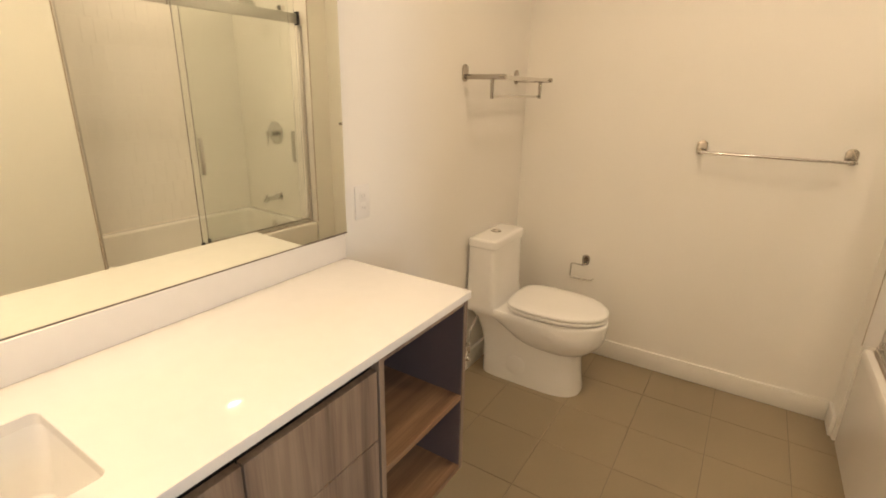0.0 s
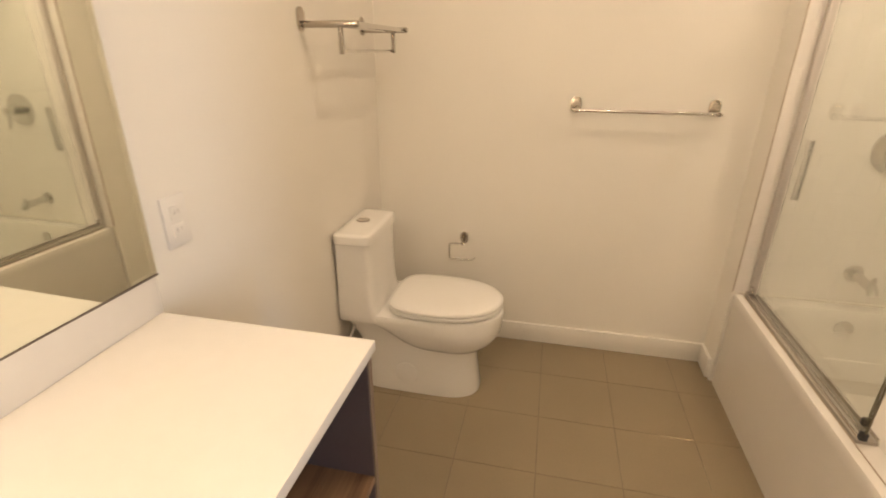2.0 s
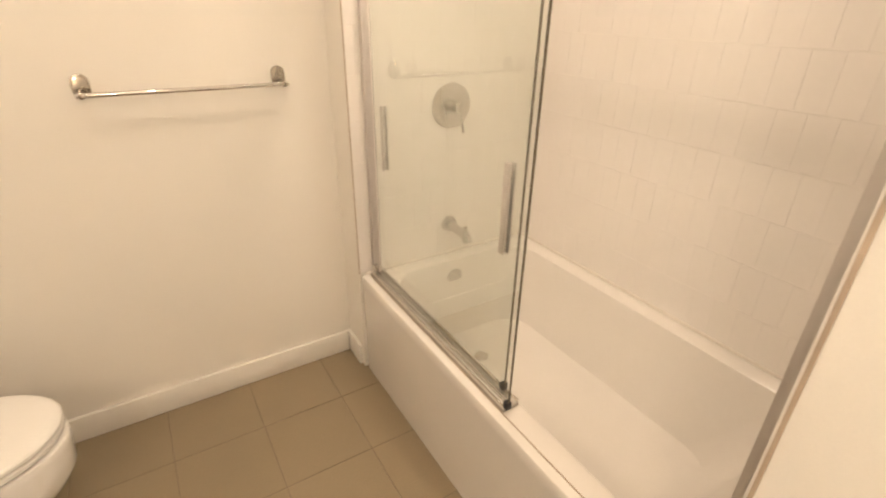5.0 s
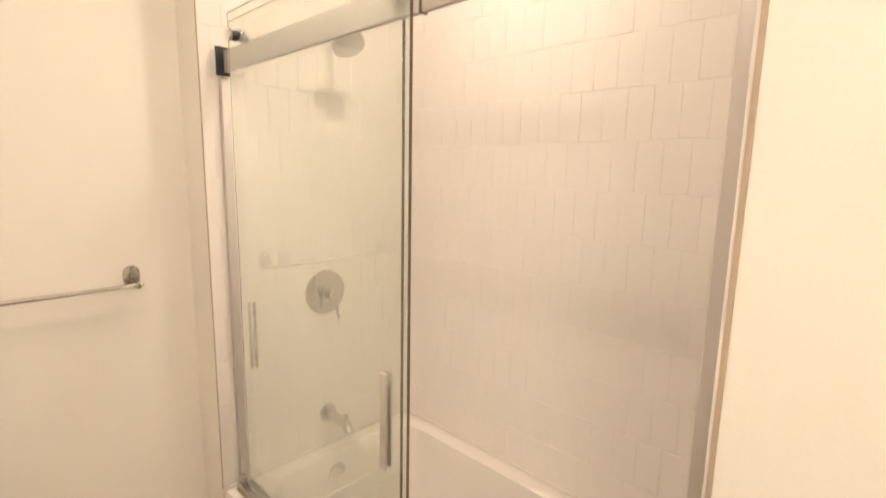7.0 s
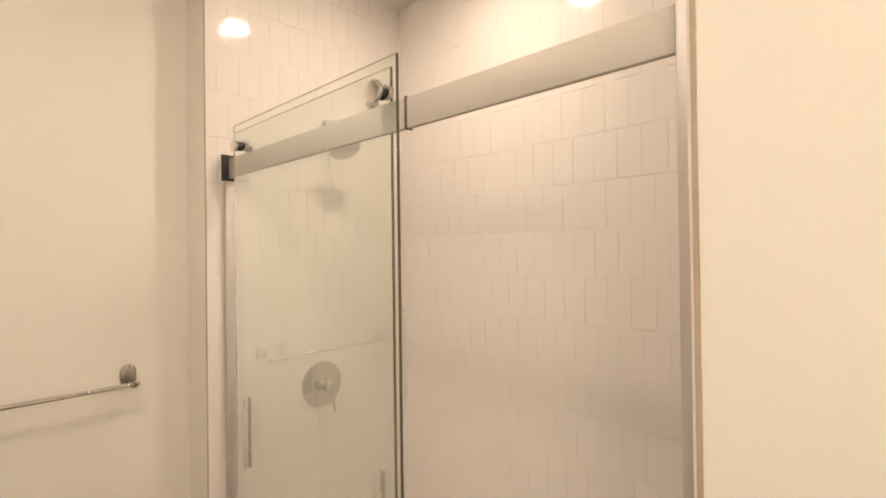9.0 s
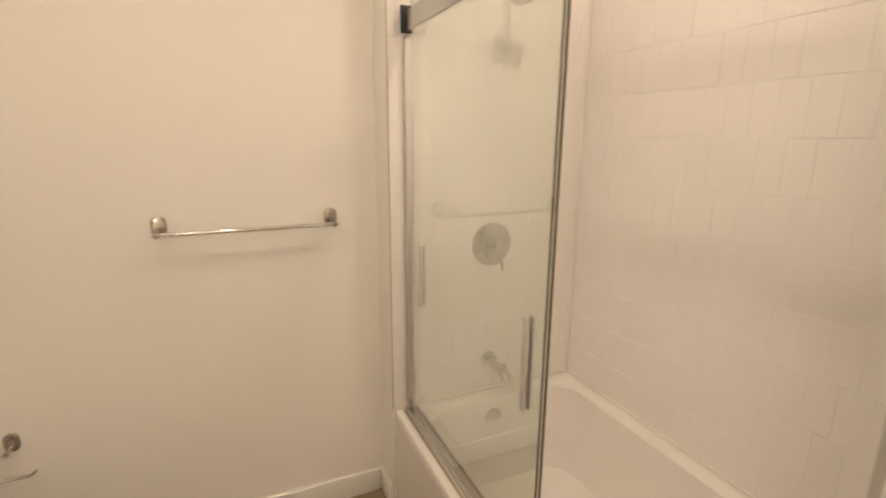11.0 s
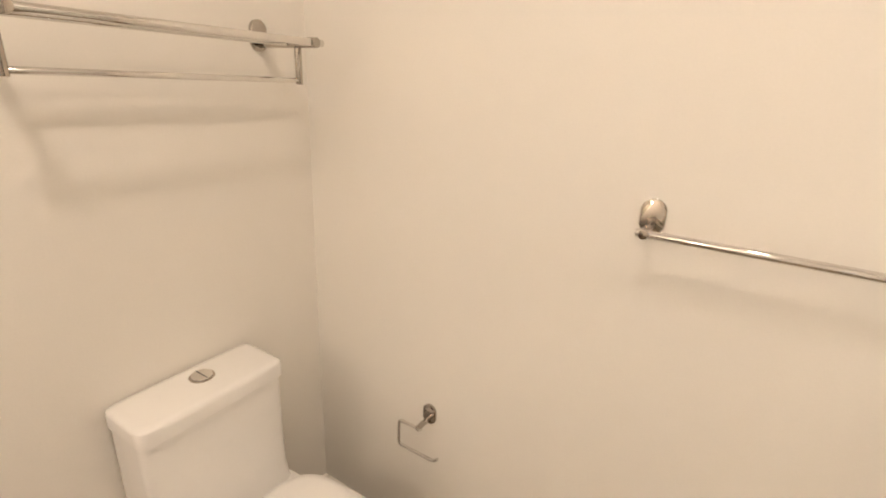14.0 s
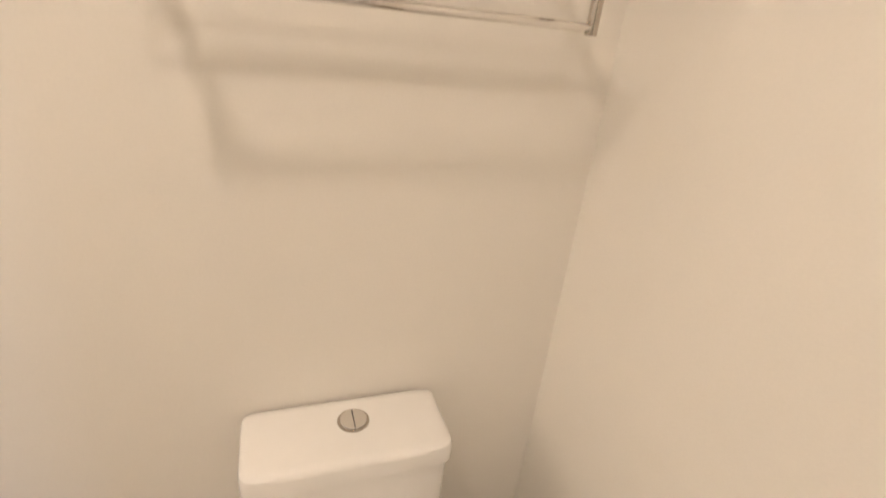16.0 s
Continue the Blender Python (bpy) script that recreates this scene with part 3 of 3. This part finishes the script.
part("drain", rod((2.07, Y1 - 0.30, RIM - 0.370), (2.07, Y1 - 0.30, RIM - 0.366), 0.03, 28, 0.001), M_CHROME, tub, "chrome drain")

# ---------------------------------------------------------------- faucet set
mix = thing("shower_valve", "round chrome shower valve plate with lever handle", "shower valve", (2.077, ENDY, 1.106))
part("plate", moved(rod((0, 0, 0), (0, 0, 0.008), 0.086, 48, 0.003), Matrix.Rotation(radians(90), 4, "X")), M_CHROME, mix)
part("hub", moved(rod((0, 0, 0.008), (0, 0, 0.030), 0.026, 28, 0.003, bm=rod((0, 0, 0.028), (0, 0, 0.080), 0.021, 28, 0.002)), Matrix.Rotation(radians(90), 4, "X")), M_CHROME, mix)
part("lever", tube(rounded([(0.002, -0.070, 0.004), (0.004, -0.070, -0.030), (0.012, -0.074, -0.092)], 0.01), 0.005, 14), M_CHROME, mix)
spo = thing("tub_spout", "chrome tub spout with diverter knob", "spout", (2.078, ENDY, 0.612))
part("flange", moved(rod((0, 0, 0), (0, 0, 0.010), 0.036, 32, 0.003), Matrix.Rotation(radians(90), 4, "X")), M_CHROME, spo)
part("pipe", tube(rounded([(0, -0.010, 0), (0, -0.135, -0.006), (0, -0.150, -0.03)], 0.012), 0.019, 20), M_CHROME, spo)
part("diverter_knob", rod((0, -0.130, 0.008), (0, -0.130, 0.038), 0.008, 16, 0.002), M_CHROME, spo)
shd = thing("overhead_shower", "round chrome shower rose on a wall arm", "shower", (2.105, ENDY, 2.105))
part("flange", moved(rod((0, 0, 0), (0, 0, 0.006), 0.018, 28, 0.002), Matrix.Rotation(radians(90), 4, "X")), M_CHROME, shd)
part("arm", tube(rounded([(0, -0.008, 0), (0, -0.055, 0.002), (0, -0.118, -0.088)], 0.04), 0.009, 16), M_CHROME, shd)
hd = Matrix.Translation((0, -0.128, -0.107)) @ Matrix.Rotation(radians(-32), 4, "X")
part("rose", moved(rod((0, 0, -0.012), (0, 0, 0.004), 0.060, 40, 0.003, bm=rod((0, 0, 0.004), (0, 0, 0.026), 0.044, 28, r2=0.012)), hd), M_CHROME, shd)

# ---------------------------------------------------------------- sliding glass tub doors
GZ0, GZ1 = 0.508, 2.002
frm = thing("shower_door_frame", "polished aluminium tub door rail, jambs and sill track", "door frame", (1.72, 0, 0))
part("top_rail", box(-0.006, 0.006, NEARY + 0.0365, ENDY - 0.014, 1.853, 1.916, 0.002), M_RAIL, frm)
part("wall_jamb", box(-0.013, 0.013, ENDY - 0.026, ENDY - 0.0025, RIM + 0.004, 1.841, 0.002), M_JAMB, frm)
part("wall_jamb", box(-0.018, 0.018, NEARY + 0.0015, NEARY + 0.036, RIM + 0.004, 1.926, 0.002), M_JAMB, frm)
part("jamb_gasket", box(-0.0205, -0.0185, NEARY + 0.0015, NEARY + 0.004, RIM + 0.004, 1.926), M_LINE, frm, "dark sealing strip")
part("sill_track", box(-0.030, 0.024, -1.050, ENDY - 0.027, RIM + 0.0005, RIM + 0.012, 0.002), M_TRACK, frm, "grey sill track")
for x, high in ((-0.029, 0.026), (-0.005, 0.022), (0.0195, 0.024)):
    part("track_rib", box(x, x + 0.004, -1.0495, ENDY - 0.0275, RIM + 0.0122, RIM + high, 0.001), M_ALU, frm, "bright raised rib")
part("seal_line", box(-0.033, -0.0305, NEARY + 0.031, ENDY - 0.027, RIM + 0.0005, RIM + 0.003), M_LINE, frm, "thin dark sealing line")
part("end_block", box(-0.022, -0.004, ENDY - 0.050, ENDY - 0.0285, RIM + 0.0265, RIM + 0.052, 0.002), M_ALU, frm, "small bright end block on the track")
brk = part("rail_bracket", box(-0.016, 0.016, ENDY - 0.032, ENDY - 0.014, 1.847, 1.926, 0.002), M_CHROME, frm)
part("bumper", box(-0.030, 0.020, ENDY - 0.0350, ENDY - 0.0325, 1.843, 1.928, 0.001), M_RUBBER, brk, "black rubber bumper")
part("rail_stop", box(-0.0095, 0.0095, -1.070, -1.065, 1.851, 1.918, 0.001), M_GASKET, frm, "dark rail stop")


def glass_door(x, y0, y1, hy, side, rollers, label):
    g = thing("sliding_glass_door", label, "glass door", (x, 0, 0), "sliding tub doors")
    p = part("pane", box(-0.003, 0.003, y0, y1, GZ0, GZ1, 0.0006, 1), M_GLASS, g, "clear glass pane", False)
    p.visible_shadow = False
    part("pane_edge", box(-0.0028, 0.0028, y0 - 0.0016, y0 - 0.0002, GZ0, GZ1), M_EDGE, g, "dark polished glass edge")
    part("pane_edge", box(-0.0033, 0.0033, y0, y1, GZ1 - 0.0012, GZ1 + 0.0012, 0.0004, 1), M_TOPEDGE, g, "pale polished top edge")
    h = part("handle", box(-0.014, -0.007, hy - 0.010, hy + 0.010, 0.932, 1.150, 0.002), M_PULL, g, "flat brushed nickel pull")
    for z in (0.97, 1.115):
        part("standoff", rod((-0.007, hy, z), (-0.0032, hy, z), 0.006, 14), M_NICKEL, h)
    part("inner_pull", box(0.0045, 0.0095, hy - 0.010, hy + 0.010, 0.932, 1.150, 0.002), M_PULL, g)
    for ry in rollers:
        if side < 0:
            kn = part("roller", rod((-0.031, ry, 1.929), (-0.022, ry, 1.929), 0.0235 if ry < -0.5 else 0.018, 32, 0.002), M_CHROME, g, "round chrome roller cap")
            part("neck", rod((-0.0219, ry, 1.929), (-0.0032, ry, 1.929), 0.014, 24, 0.001), M_RUBBER, kn, "dark roller neck")
            part("wheel", rod((0.0032, ry, 1.934), (0.016, ry, 1.934), 0.0155, 24, 0.001), M_CHROME, kn)
        else:
            kn = part("roller", rod((-0.024, ry, 1.929), (-0.0032, ry, 1.929), 0.0105, 24, 0.001), M_CHROME, g, "small chrome roller")
    part("guide", box(-0.009, 0.009, y0 - 0.003, y0 + 0.012, GZ0 - 0.013, GZ0 + 0.010, 0.002), M_RUBBER, g, "black corner guide")
    return g


glass_door(1.697, -1.061, -0.290, -0.995, -1, (-1.020, -0.350), "clear frameless sliding glass tub door, slid open")
glass_door(1.738, -0.998, -0.205, -0.288, 1, (-0.95, -0.332), "clear frameless inner sliding glass tub door, slid open")

# ---------------------------------------------------------------- floor tiles
TX, TYP, JX, JY = 0.3085, 0.3035, 0.8755, -0.588
floor = structure("floor", box(-0.1, TUBB + 0.1, ROOMY - 1.0, 0.1, -0.12, -0.002), M_GROUT, "grey-brown square floor tiles with dark grout", "floor")
tile_meshes = {}
def floor_tile(x0, x1, y0, y1):
    key = (round(x1 - x0, 4), round(y1 - y0, 4))
    if key not in tile_meshes:
        w, h = key
        tile_meshes[key] = mesh_of("tile", box(-w / 2, w / 2, -h / 2, h / 2, -0.006, 0.0, 0.0012, 1), M_FLOOR)
    o = new("tile", tile_meshes[key])
    o.parent = floor
    o.location = ((x0 + x1) / 2, (y0 + y1) / 2, 0)


g = 0.0015
for i in range(-3, 4):
    for j in range(-11, 4):
        x0, x1 = max(JX + i * TX, 0.0), min(JX + (i + 1) * TX, TUBX + 0.05)
        y0, y1 = max(JY + j * TYP, ROOMY - 0.12), min(JY + (j + 1) * TYP, 0.0)
        if x1 - x0 > 0.03 and y1 - y0 > 0.03:
            floor_tile(x0 + g, x1 - g, y0 + g, y1 - g)

# ---------------------------------------------------------------- wall tiles of the alcove
PW, PH = 0.0745, 0.1506
wt_meshes = {}
def wall_tile(parent, m, w, h):
    key = (round(w, 3), round(h, 3))
    if key not in wt_meshes:
        wt_meshes[key] = mesh_of("tile", box(-key[0] / 2, key[0] / 2, -0.010, -0.0078, -key[1] / 2, key[1] / 2, 0.0005, 1), M_TILE)
    o = new("tile", wt_meshes[key])
    o.parent = parent
    o.matrix_basis = m


def tiled(parent, length, joint, bed, place, z0=RIM + 0.004, z1=CEIL - 0.003):
    """Upright running-bond tiles over a wall of that length; joint: where an upright joint of the even rows lies; bed: height of one level joint; place(u, z) gives a tile's pose."""
    rnd = random.Random(7)
    gap = 0.0008
    k = math.floor((z0 - bed) / PH)
    while bed + k * PH < z1 - 0.02:
        a, b = max(bed + k * PH, z0) + gap * 1.4, min(bed + (k + 1) * PH, z1) - gap * 1.4
        u = (joint + (PW / 2 if k % 2 else 0.0)) % PW - PW
        while u < length - 0.004:
            s, e = max(u, 0.0) + gap * 0.28, min(u + PW, length) - gap * 0.28
            if e - s > 0.006 and b - a > 0.02:
                wall_tile(parent, place((s + e) / 2, (a + b) / 2) @ pose(0, rnd.uniform(-0.0004, 0.0004), 0, rnd.uniform(-0.4, 0.4), 0, rnd.uniform(-0.35, 0.35)), e - s, b - a)
            u += PW
        k += 1


gr = structure("tile_bed_end", box(TUBX, TUBB, ENDY + 0.0014, ENDY + 0.0095, RIM, CEIL), M_TGROUT, "glazed white upright tiles on the alcove end wall", "tile wall")
tiled(gr, TUBB - TUBX - 0.010, 0.0715, 0.784, lambda u, z: pose(TUBX + u, ENDY + 0.0102, z))
gr = wall_tub
tiled(gr, ENDY - NEARY, 1.0285, 0.766, lambda u, z: pose(TUBB + 0.0102, ENDY - u, z, 0, 0, -90))
gr = structure("tile_bed_near", box(TUBX + 0.0005, TUBB, NEARY + 0.0002, NEARY + 0.0086, RIM, CEIL), M_TGROUT, "glazed white upright tiles on the alcove near wall", "tile wall")
tiled(gr, TUBB - TUBX - 0.014, 0.03, 0.766, lambda u, z: pose(TUBB - 0.012 - u, NEARY - 0.0001, z, 0, 0, 180))
# painted corner bead where tile meets the room wall
structure("corner_trim", box(TUBX - 0.002, TUBX - 0.0002, ENDY - 0.001, ENDY + 0.006, RIM + 0.004, CEIL - 0.002), M_LINE, "thin tile edge trim at the alcove corner", "trim")

# near corner: the brown puts the shade on the tile edge into the trim's colour
structure("corner_trim", box(TUBX - 0.002, TUBX - 0.0002, NEARY - 0.001, NEARY + 0.005, RIM + 0.004, CEIL - 0.002), M_LINE, "thin tile edge trim at the alcove corner", "trim")

cb = box(TUBX + 0.02, TUBB - 0.0005, ENDY - 0.006, ENDY + 0.0012, RIM - 0.008, RIM + 0.006, 0.002)
cb = box(TUBB - 0.006, TUBB + 0.001, NEARY + 0.010, ENDY - 0.0065, RIM - 0.008, RIM + 0.006, 0.002, bm=cb)
structure("caulk", cb, M_CAULK, "white caulk bead where bathtub meets tile", "trim", True)
